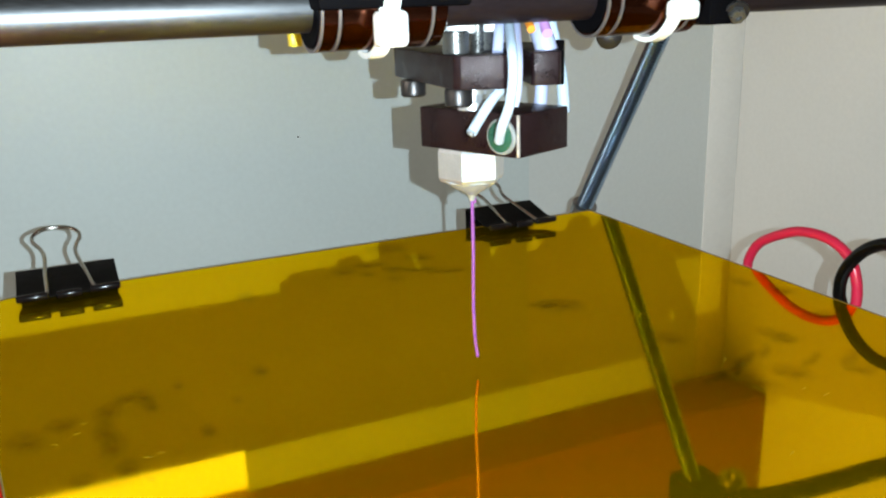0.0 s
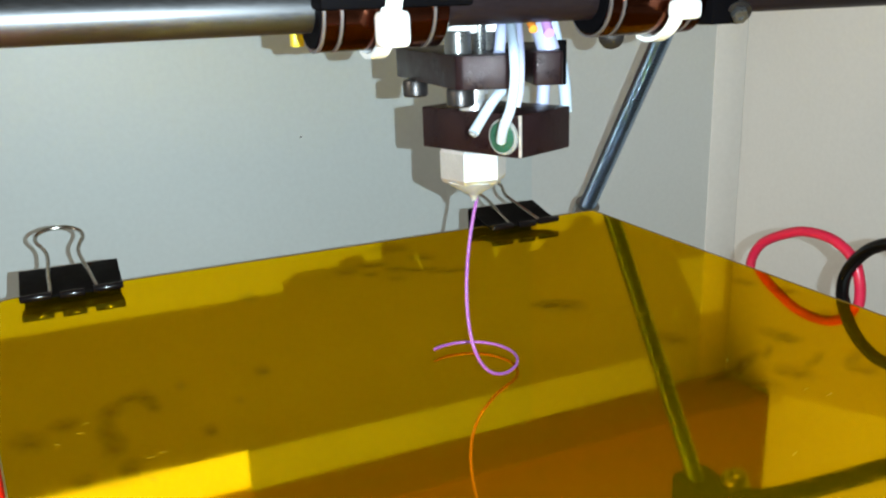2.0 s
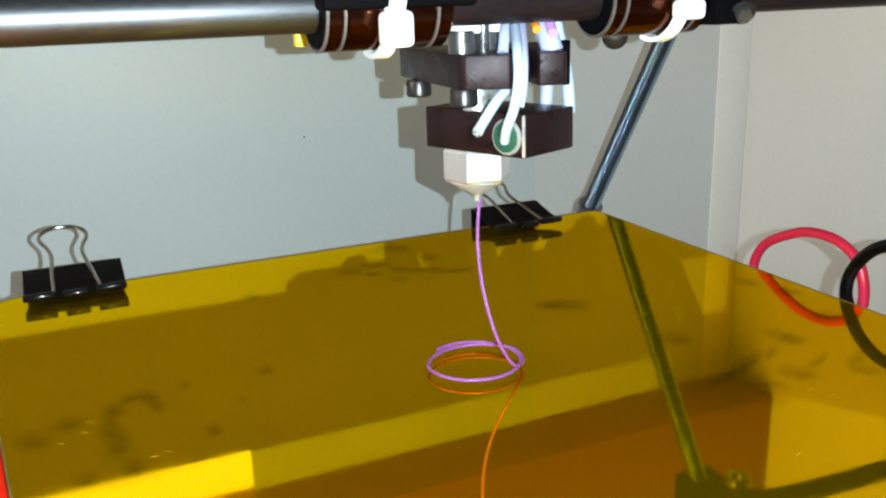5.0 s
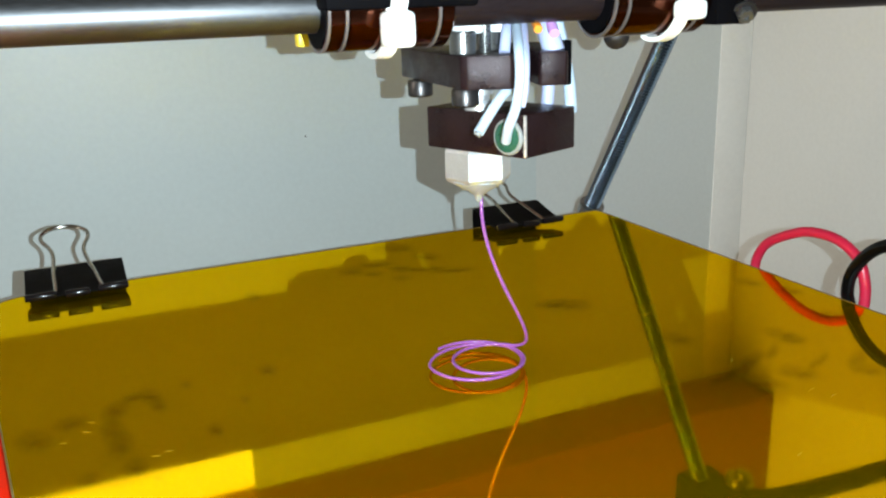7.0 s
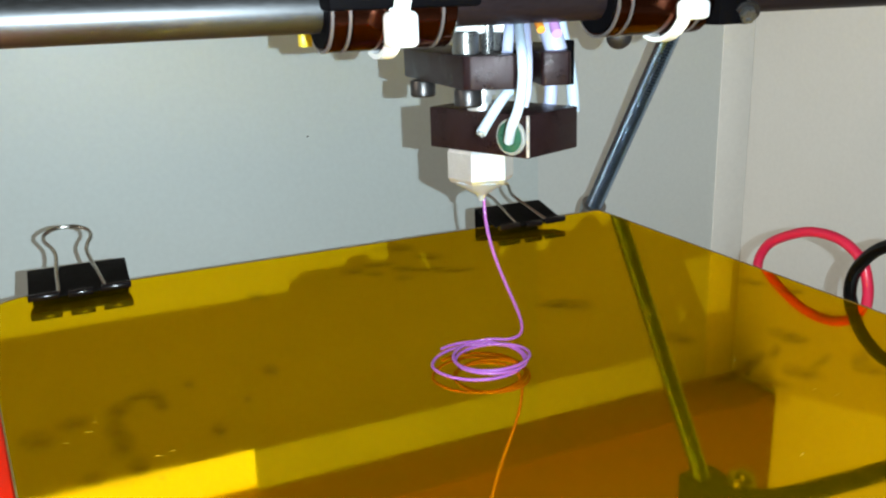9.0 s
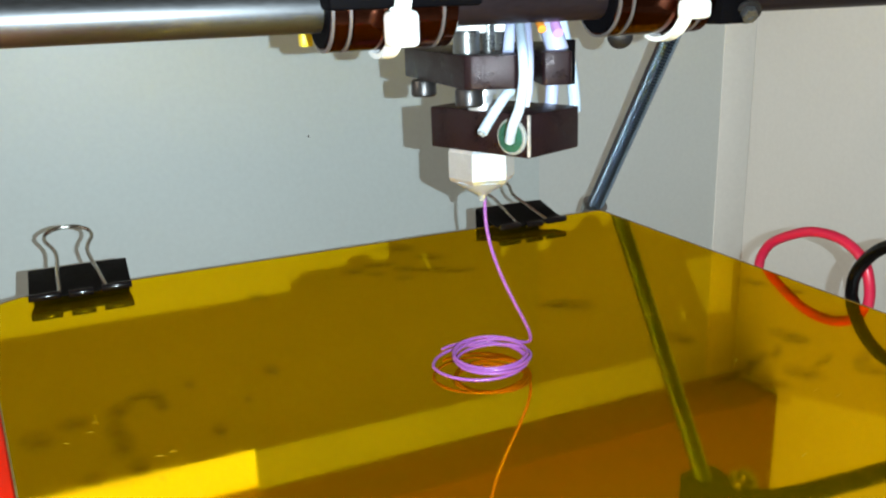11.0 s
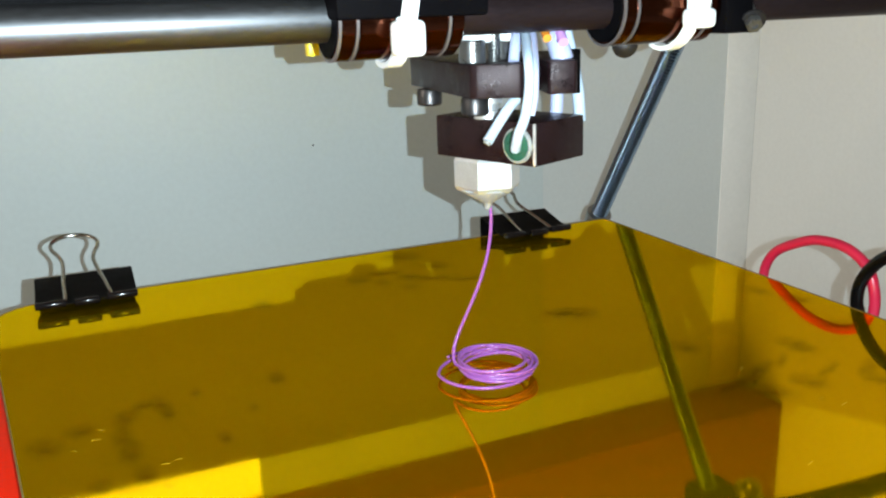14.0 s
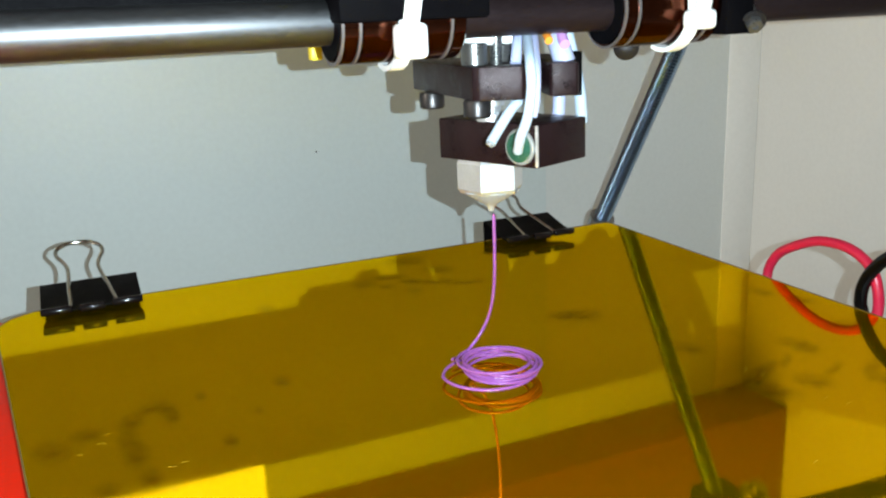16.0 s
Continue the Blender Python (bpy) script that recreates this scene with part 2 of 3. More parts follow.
def along(p, d):
    """A frame at p whose z axis points along d."""
    return Matrix.Translation(p) @ Vector(d).to_track_quat("Z", "Y").to_matrix().to_4x4()


ALONG_X = Matrix.Rotation(radians(90), 4, "Y")


# ---- the setting: a cabinet corner ----
def setting():
    def slab(name, x0, x1, y0, y1, z0, z1, material, label, bevel=0):
        return tagged(part(name, box(bmesh.new(), x0, x1, y0, y1, z0, z1, bevel), material), label, name.split("_")[0], kind="structure")
    slab("floor", -460, 424.6, -500, 450, -130, -112, FLOOR, "grey board under the printer", 0)
    slab("wall_back_panel", -460, 248.6, 429.4, 448, -112, 153, WHITE, "pale grey-white laminate back wall panel")
    slab("wall_back_panel_upper", 70, 248.6, 429.4, 448, 153.02, 178.2, WHITE, "upper strip of the pale laminate back wall")
    slab("wall_back_panel_side", -460, -110, 429.4, 448, 153.02, 178.2, WHITE, "upper strip of the pale laminate back wall")
    # glowing strip added in place of a bright pool of light on the wall
    slab("window_1", -109.8, 69.8, 433, 435, 153.1, 178.1, WALL_GLOW, "glowing strip standing in for the lit top of the back wall")
    slab("wall_back_end", 248.62, 405.5, 429.6, 448, -112, 178.2, PALE, "pale cream laminate back wall panel")
    slab("wall_right", 405.6, 424.6, 150, 448, -112, 460, CREAM, "smooth cream-grey side wall of the cabinet")
    slab("trim", 380.6, 405.5, 428.9, 429.58, -111, 178.0, TRIM, "pale vertical cover strip beside the wall corner", 0.2)
    slab("wall_upper", -460, 405.4, 387, 448, 178.5, 460, WOOD, "orange-brown wooden front above the white wall", 1.0)
    speck = bmesh.new()
    lathe(speck, [(0.5, 0), (0.35, 0.15), (0.1, 0.2)], 8, along((113.1, 429.38, 15.2), (0, -1, 0)))
    tagged(part("wall_mark", speck, BLACK), "tiny dark speck on the white wall panel", "mark")


# ---- the mirror bed ----
def rounded_outline(x0, x1, y0, y1, radii, n=8):
    out = []
    for (cx, cy, sx, sy, a0), r in zip(((x1, y1, -1, -1, 0), (x0, y1, 1, -1, 90), (x0, y0, 1, 1, 180), (x1, y0, -1, 1, 270)), radii):
        for k in range(n + 1):
            a = radians(a0 + 90 * k / n)
            out.append((cx + sx * r + r * math.cos(a), cy + sy * r + r * math.sin(a)))
    return out


def bed():
    t = thing("print_bed", 80, 165, -112, "amber film covered mirror print bed on a red heater board", "print bed")
    o = (-80, -165, 112)

    def out(*a):
        return [(x + o[0] + (0.108 * (272.5 - y) if x < 60 else 0), y + o[1]) for x, y in rounded_outline(*a)]
    part("clear_film", prism(bmesh.new(), out(-29.4, 183.5, 56, 270.2, (2.0, 15.5, 13, 13)), 112 + 0.06, 113.1), GLASS, t, "clear amber film lying on the mirror", smooth=False)
    part("mirror_face", prism(bmesh.new(), out(-29.8, 185.5, 56, 273.4, (2.0, 16, 13, 13)), 112 - 0.6, 112), FILM, t, "glossy amber mirror", smooth=False)
    part("mirror_back", prism(bmesh.new(), out(-29.8, 185.5, 56, 273.4, (2.0, 16, 13, 13)), 112 - 3.2, 112 - 0.62, 0.2), GLASS_EDGE, t, "dark mirror backing")
    rim = bmesh.new()
    o2, i2 = out(-30.2, 186.0, 55.6, 273.9, (2.4, 16.4, 13.4, 13.4)), out(-29.82, 185.52, 55.98, 273.42, (2.0, 16, 13, 13))
    for z0, z1 in ((112 - 2.4, 112.12),):
        va = [[rim.verts.new((x, y, z)) for x, y in ring] for ring, z in ((o2, z0), (o2, z1), (i2, z1), (i2, z0))]
        n = len(o2)
        for p, q in zip(va, va[1:] + va[:1]):
            for k in range(n):
                rim.faces.new((p[k], p[(k + 1) % n], q[(k + 1) % n], q[k]))
    part("film_edge", rim, GLASS_EDGE, t, "thin dark turned-down film edge")
    part("heater_board", prism(bmesh.new(), out(-66, 182, 50, 278, (3, 3, 3, 3)), 112 - 6.2, 112 - 3.4, 0.2), PCB, t, "bright red circuit board")
    for x, y in ((-38, 58), (-38, 258), (174, 58), (174, 258)):
        part("standoff", lathe(bmesh.new(), [(3, 0), (3, 112 - 6.4)], 16, Matrix.Translation((x + o[0], y + o[1], 0))), BOLT, t)
    for i, (x, y, a, b, rot) in enumerate(((35.6, 185.5, 1.7, 2.8, 0), (-13.9, 173.4, 2.9, 5.0, 15), (-7.6, 178, 2.8, 3.0, 30), (2.1, 180.2, 2.4, 4.2, -20), (5.8, 185.0, 1.8, 2.2, 0), (9.2, 184.0, 1.9, 4.0, 10),
                                         (10.4, 178.2, 1.5, 2.8, 0), (0.8, 170.5, 1.9, 5.0, 0), (1.7, 163.5, 2.2, 4.6, -10), (3.5, 153.6, 1.9, 3.4, 0), (-4.4, 152.6, 2.0, 2.2, 0), (17.2, 186.3, 1.1, 1.9, 0), (19.6, 161.6, 1.4, 2.4, 0), (27.7, 172.6, 0.8, 1.4, 0),
                                         (44, 239, 2.6, 3, 0), (115, 191, 3.4, 3.4, 0), (85, 250, 6, 2.6, -10),
                                         (97, 238, 7, 2.4, -15), (76, 247, 3.4, 3.4, 0), (91, 243, 3, 2.2, 10), (88, 233, 2.6, 1.6, -20), (82, 241, 2.2, 1.8, 0), (131, 135, 6, 1.6, 35), (136, 137, 6, 1.4, 30), (153, 142, 3, 2.4, 0), (149, 130, 5, 1.2, 25), (158, 127, 5, 1.5, 30), (144, 139, 4, 1.0, 40), (124, 133, 5, 1.2, 20), (105, 232, 6, 2, -10),
                                         # these rows put dark wrinkle streaks of the reflection into colour
                                         (154.0, 145.6, 3.0, 4.0, 10), (130.2, 127.2, 3.2, 4.0, 20), (140.7, 127.4, 3.4, 4.0, 0), (154.7, 121.6, 3.0, 3.0, 0), (178.9, 168.5, 2.6, 4.0, 0), (174.7, 179.3, 2.6, 4.0, 0), (172.9, 149.2, 4.0, 3.0, 0), (129.5, 155.6, 3.0, 4.0, 0), (119.5, 188.4, 5.0, 5.0, 0), (103.6, 249.3, 4.0, 4.0, -10), (97.4, 264.2, 6.0, 5.0, -12))):
        bm = bmesh.new()
        rnd = random.Random(i)
        vs = [bm.verts.new((a * 1.38 * math.cos(q) * (1 + 0.12 * rnd.uniform(-1, 1)), b * 1.38 * math.sin(q) * (1 + 0.12 * rnd.uniform(-1, 1)), 0)) for q in [2 * math.pi * k / 20 for k in range(20)]]
        bm.faces.new(vs)
        s = part("film_mark", bm, RESIDUE, t, "dull patch on the film, residue and dark reflected streaks")
        s.matrix_basis = pose((x + o[0]) / 1000, (y + o[1]) / 1000, 0.1120 + 0.00001 + 0.000002 * i, 0, 0, rot)
    # creases of the film and bright reflected ticks, small, their glint put into the colour
    for x, y, l, rot in ((-4.4, 172.4, 2.6, -14), (-3.1, 176.4, 2.0, -20), (-8.7, 169.5, 2.0, -30), (7.4, 155.8, 2.4, -22), (9.9, 156.6, 2.0, -12), (6.9, 147.2, 2.4, -35), (132, 139, 2.5, 25),
                          (131.2, 179.4, 1.6, 20), (143.6, 185.5, 2.0, 10), (139.1, 177.5, 2.4, 0), (133.9, 172.6, 2.0, 25), (134.3, 169.5, 1.6, -10), (132.9, 139.9, 2.6, 35), (134.1, 135.7, 3.0, 30), (137.1, 136.3, 2.0, 25), (136.4, 120.1, 3.0, 15), (138.4, 116.0, 3.4, 12), (114.1, 101.6, 3.0, 20), (169.2, 182.4, 2.0, 5), (135.5, 258.2, 1.0, 0)):
        bm = bmesh.new()
        tube(bm, [(-l / 2, 0, -0.1), (-l / 6, 0.15, 0.06), (l / 6, 0.1, 0.05), (l / 2, 0, -0.1)], 0.055, 6)
        c = part("film_crease_glint", bm, CREASE_GLINT, t)
        c.matrix_basis = pose((x + o[0]) / 1000, (y + o[1]) / 1000, 0.112, 0, 0, rot)


# ---- binder clips on the far edge ----
def binder_clip(cx, width, lean, rz, label, skew=0.0):
    t = thing("binder_clip", cx, 269.4, 1.1, label, "binder clip", "clips on the bed edge", rz)
    w = width / 2
    bm = bmesh.new()
    prof = [(-9.0, 1.5), (-2, 2.3), (9.2, 5.0), (10.3, 4.8), (10.8, 3.8), (10.8, -9.5), (10.2, -10.6), (9, -10.8), (-7.5, -7.4)]
    th = 0.45
    inner = [(-9.0, 1.0), (-2, 1.8), (9.0, 4.45), (9.9, 4.3), (10.3, 3.6), (10.3, -9.3), (9.9, -10.1), (9, -10.3), (-7.5, -6.9)]
    loop = prof + inner[::-1]
    a = [bm.verts.new((-w, y, z)) for y, z in loop]
    b = [bm.verts.new((w, y, z)) for y, z in loop]
    n = len(loop)
    for k in range(n):
        bm.faces.new((a[k], a[(k + 1) % n], b[(k + 1) % n], b[k]))
    m = len(prof)
    for s in (a, b):
        for k in range(m - 1):
            bm.faces.new((s[k], s[k + 1], s[n - 2 - k], s[n - 1 - k]))
    body = part("body", bm, CLIP_BODY, t)
    for x0, x1, y, z in ((-w, -w + width * 0.30, -9.0, 1.8), (w - width * 0.30, w, -9.0, 1.8), (-width * 0.12, width * 0.12, -9.8, 1.7)):
        part("curled_lip", tube(bmesh.new(), [(x0, y, z), (x0 + 0.3, y, z), (x1 - 0.3, y, z), (x1, y, z)], 1.15, 14, [1.0, 1.15, 1.15, 1.0]), CLIP, body, "glossy curled edge")
        part("curled_lip", tube(bmesh.new(), [(x0, y, -7.4), (x1, y, -7.4)], 1.1, 12), CLIP, body)
    k = width / 28.5
    shape = ((-6.2, 0), (-5.4, 6), (-4.6, 11.5), (-5.4, 14.2), (-7.0, 16.6), (-6.6, 18.8), (-3.6, 20.4), (0, 20.8), (3.6, 20.4), (6.6, 18.8), (7.0, 16.6), (5.4, 14.2), (4.6, 11.5), (5.8, 6), (7.4, 0))
    for sign, tilt, z0 in ((1, lean, 1.5), (-1, 40, -7.5)):
        c, s = math.cos(radians(tilt)), math.sin(radians(tilt))
        reach = 1.97 if sign > 0 else 1.2
        pts = [(x * k * 1.0 + skew * h / 20.8, -8.2 + s * h * k * reach, z0 + sign * c * h * k * reach) for x, h in shape]
        pts = [(-10 * k, -8.2, z0)] + pts + [(10 * k, -8.2, z0)]
        part("wire_handle", tube(bmesh.new(), spline(pts, 6), 0.64, 10), WIRE, t, "bent shiny steel wire handle")
    return t


# ---- the leaning threaded rod of the frame ----
def threaded_rod():
    base, top = Vector((223, 323.3 + 0.642 * 112, -112)), Vector((223, 323.3 - 0.642 * 119, 119))
    length = (top - base).length
    t = thing("threaded_rod", *base, "leaning zinc-plated threaded steel rod of the frame", "threaded rod")
    m = along((0, 0, 0), top - base)
    bm = bmesh.new()
    n, pitch, steps = 32, 1.5, 8
    rings = []
    count = int(length / pitch * steps)
    for i in range(count + 1):
        z = length * i / count
        ring = []
        for k in range(n):
            ph = (z / pitch + k / n) % 1.0
            r = 3.0 + 0.98 * (0.5 - 0.5 * math.cos(2 * math.pi * ph)) ** 0.9
            a = 2 * math.pi * k / n
            ring.append(bm.verts.new(m @ Vector((r * math.cos(a), r * math.sin(a), z))))
        rings.append(ring)
    for a, b in zip(rings, rings[1:]):
        for k in range(n):
            bm.faces.new((a[k], a[(k + 1) % n], b[(k + 1) % n], b[k]))
    bm.faces.new(rings[0][::-1])
    bm.faces.new(rings[-1])
    shank = part("thread", bm, ZINC, t, angle=120)
    at = length * (112 - 15.5) / 231
    part("nut", lathe(bmesh.new(), [(4.1, 0), (5.4, 0.0), (5.8, 0.8), (5.8, 5.6), (5.4, 6.4), (4.1, 6.4)], 6, m @ Matrix.Translation((0, 0, at - 6.4))), BOLT, shank, "hexagonal steel nut", angle=20)
    part("washer", lathe(bmesh.new(), [(4.1, 0), (5.9, 0), (5.9, 1.2), (4.1, 1.2)], 28, m @ Matrix.Translation((0, 0, at))), BOLT, shank, "round steel washer")

    v = thing("frame_vertex", 223, 246, 113, "black plastic frame corner with a bolt, above the bed", "frame bracket")
    part("bracket", box(bmesh.new(), -6, 12, -22, 12, 2.2, 28, 2.5), BLACK, v)
    part("bolt", lathe(bmesh.new(), [(6.0, 0), (6.0, 3), (3.6, 3.2), (3.6, 6), (2.5, 6.6)], 20, along((10.5, -8, 2.6), (0.35, -0.25, -1))), BOLT, v, "steel bolt end")
    part("brace_bar", tube(bmesh.new(), spline([(10, -12, 6), (14, -26, -1), (34, -36, -7), (57, -45, -13), (90, -60, -20)], 6), 3.9, 16), BLACK, v, "thick black cable leading off the bracket")


# ---- the x axis: rods, bearings, carriage ----
def x_axis():
    r = thing("smooth_rod", 100, 148, 80.6, "worn ground steel smooth rod of the printer's axis", "rod", "axis rods")
    part("shaft", lathe(bmesh.new(), [(3.6, -240), (4, -239.6), (4, -36), (4, -34.1)], 48, ALONG_X), STEEL, r)
    # same rod, its shaded stretch drawn in the darker steel
    part("shaft_shaded", lathe(bmesh.new(), [(3.9, -34.05), (4, -34), (4, 239.6), (3.6, 240)], 48, ALONG_X), SHADED_STEEL, r, "stretch of the rod with shade put into its colour")
    # upper rod is unseen, its height set by the shadow band on the wall
    r2 = thing("smooth_rod", 100, 148, 103.4, "unseen upper ground steel smooth rod, placed to cast the wall's shadow band", "rod", "axis rods")
    part("shaft", lathe(bmesh.new(), [(3.6, -240), (4, -239.6), (4, 239.6), (3.6, 240)], 48, ALONG_X), STEEL, r2)
    # unseen band, drawn tall so that no light leaks between the rods
    b = thing("gap_blocker", 100, 153.5, 83.4, "unseen black band blocking light between the axis rods", "belt")
    part("band", box(bmesh.new(), -236, 20, -0.7, 0.7, 0.0, 16.6, 0.1, 1), BLACK, b)
    for x0 in (-236, 236):
        e = thing("axis_end_block", 100 + x0, 148, 70, "dark plastic end block holding the axis rods", "axis end block", "axis ends")
        part("block", box(bmesh.new(), -9, 9, -10, 10, 0, 40, 1.5), BROWN, e)
    # out of view: sized to throw the shadow seen on the side wall
    k = thing("shadow_block", 194, 148, 91, "unseen dark block on the upper axis rod, added to shade the side wall", "bracket")
    part("body", box(bmesh.new(), -41, 60, -3, 8, -6.2, 27.6, 1.0), BROWN, k)
    for x in (-30, 45):
        part("clamp_bolt", lathe(bmesh.new(), [(2.4, 0), (2.7, 0.4), (2.7, 2.6), (2.4, 3.0)], 6, Matrix.Translation((x, 0, 27.5))), BOLT, k, "hexagonal clamp bolt", angle=20)
    for x0, x1 in ((42.4, 65.7), (98.9, 122.3)):
        w = x1 - x0
        t = thing("linear_bearing", x0, 148, 80.6, "round linear bearing wrapped in copper-brown film", "bearing", "carriage bearings")
        casing = part("casing", lathe(bmesh.new(), [(4.6, 0.3), (6.9, 0), (7.4, 0.4), (7.4, 2.8), (7.1, 2.9), (7.1, 3.9), (7.4, 4.0), (7.4, w - 3.6), (7.1, w - 3.5), (7.1, w - 2.5),
                                           (7.4, w - 2.4), (7.4, w - 0.4), (6.9, w), (4.6, w - 0.3)], 48, ALONG_X), KAPTON, t)
        for z in (0.3, 3.4, w - 3.0):
            part("ring", lathe(bmesh.new(), [(7.0, z - 0.25), (7.45, z - 0.25), (7.45, z + 0.25), (7.0, z + 0.25)], 48, ALONG_X), RIM, casing, "bright metal retaining ring")
        part("seal", lathe(bmesh.new(), [(4.05, -0.25), (6.6, -0.25), (6.6, 0.3), (4.05, 0.3)], 40, ALONG_X), BLACK, casing, "black end seal")
    for x, d in ((53.6, 5.2), (114.4, 5.6)):
        t = thing("cable_tie", x, 148, 80.6, "white nylon cable tie round a bearing", "cable tie", "carriage cable ties")
        bm = bmesh.new()
        arc = [math.radians(a) for a in range(95, 296, 10)]
        pts = [(0, 8.0 * math.cos(a), 8.0 * math.sin(a)) for a in arc]
        inner = [[bm.verts.new((sx * 1.35, q[1] * kk, q[2] * kk)) for sx, kk in ((-1, 1), (1, 1), (1, 1.12), (-1, 1.12))] for q in pts]
        for a, c in zip(inner, inner[1:]):
            for k in range(4):
                bm.faces.new((a[k], a[(k + 1) % 4], c[(k + 1) % 4], c[k]))
        bm.faces.new(inner[0][::-1])
        bm.faces.new(inner[-1])
        part("strap", bm, NYLON, t)
        part("tail", tube(bmesh.new(), spline([(-0.3, -10.6, -2), (0.5, -11.2, 4), (0.8, -11.0, 12), (0.5, -10.8, 22)], 5), 1.5, 8), NYLON, t)
        part("lock_head", box(bmesh.new(), -d / 2 - 0.2, d / 2, -12.2, -8.0, -6.6 if d < 5.4 else -4.4, -0.6, 1.1, 3), NYLON, t, "blocky nylon locking head")

    c = thing("carriage", 82, 170, 84, "black and brown plastic carriage above the hot end", "carriage")
    part("front_clamp", box(bmesh.new(), -40.4, -12.6, -31.2, -15, -3.7, 19.5, 0.8), BLACK, c, "flat black clamp over a bearing")
    part("rear_clamp", box(bmesh.new(), 15, 43, -30.5, -15, -1.2, 19.5, 0.8), BLACK, c, "flat black clamp over a bearing")
    part("base_plate", box(bmesh.new(), -42, 44, -14, 46, 2.0, 9.0, 1.0), BROWN, c, "dark brown carriage plate")
    # small yellow block left of the bearing, hung from a thin stem
    part("yellow_block", box(bmesh.new(), -36.3, -34.0, 3, 6, -10.9, -8.2, 0.3), YELLOW, c, "small yellow block")
    part("yellow_block_stem", box(bmesh.new(), -35.6, -34.6, 4, 5, -8.6, 2.2, 0.1), BLACK, c)
    lug = bmesh.new()
    prism(lug, [(40, -31), (47.0, -31), (45.5, -20), (40, -20)], -9.2, -2.0, 0.6)
    part("lug", lug, BLACK, c, "dark clamp lug beside the bearing")
    d = Vector((-0.35, -0.80, -0.55))
    bolt = part("bolt_washer", lathe(bmesh.new(), [(1.2, 0), (2.5, 0), (2.6, 0.15), (2.6, 0.6), (2.5, 0.75), (1.2, 0.75)], 28, along((46.6, -31.0, -6.8), d)), DARKBOLT, c, "round steel washer", angle=25)
    part("bolt_head", lathe(bmesh.new(), [(0.9, 0.7), (1.75, 0.7), (1.75, 1.9), (1.5, 2.3), (0.7, 2.3), (0.6, 1.7)], 6, along((46.6, -31.0, -6.8), d)), BOLT, bolt, "hexagonal steel bolt head", angle=20)
    part("bolt_shank", lathe(bmesh.new(), [(1.6, -6), (1.6, 0.1)], 14, along((46.6, -31.0, -6.8), d)), BOLT, c)
    d2 = Vector((-0.5, -0.82, -0.1))
    s = bmesh.new()
    lathe(s, [(0.9, -8), (0.9, 0), (2.9, 0.1), (2.9, 0.7), (2.2, 1.3), (0.4, 1.5)], 20, along((35.0, -4, -11.8), d2))
    part("screw", s, DARKBOLT, c, "round screw head under the bearing")
    part("screw_post", box(bmesh.new(), 33, 37, -3, 3, -11.0, 2.5, 0.5), BROWN, c)


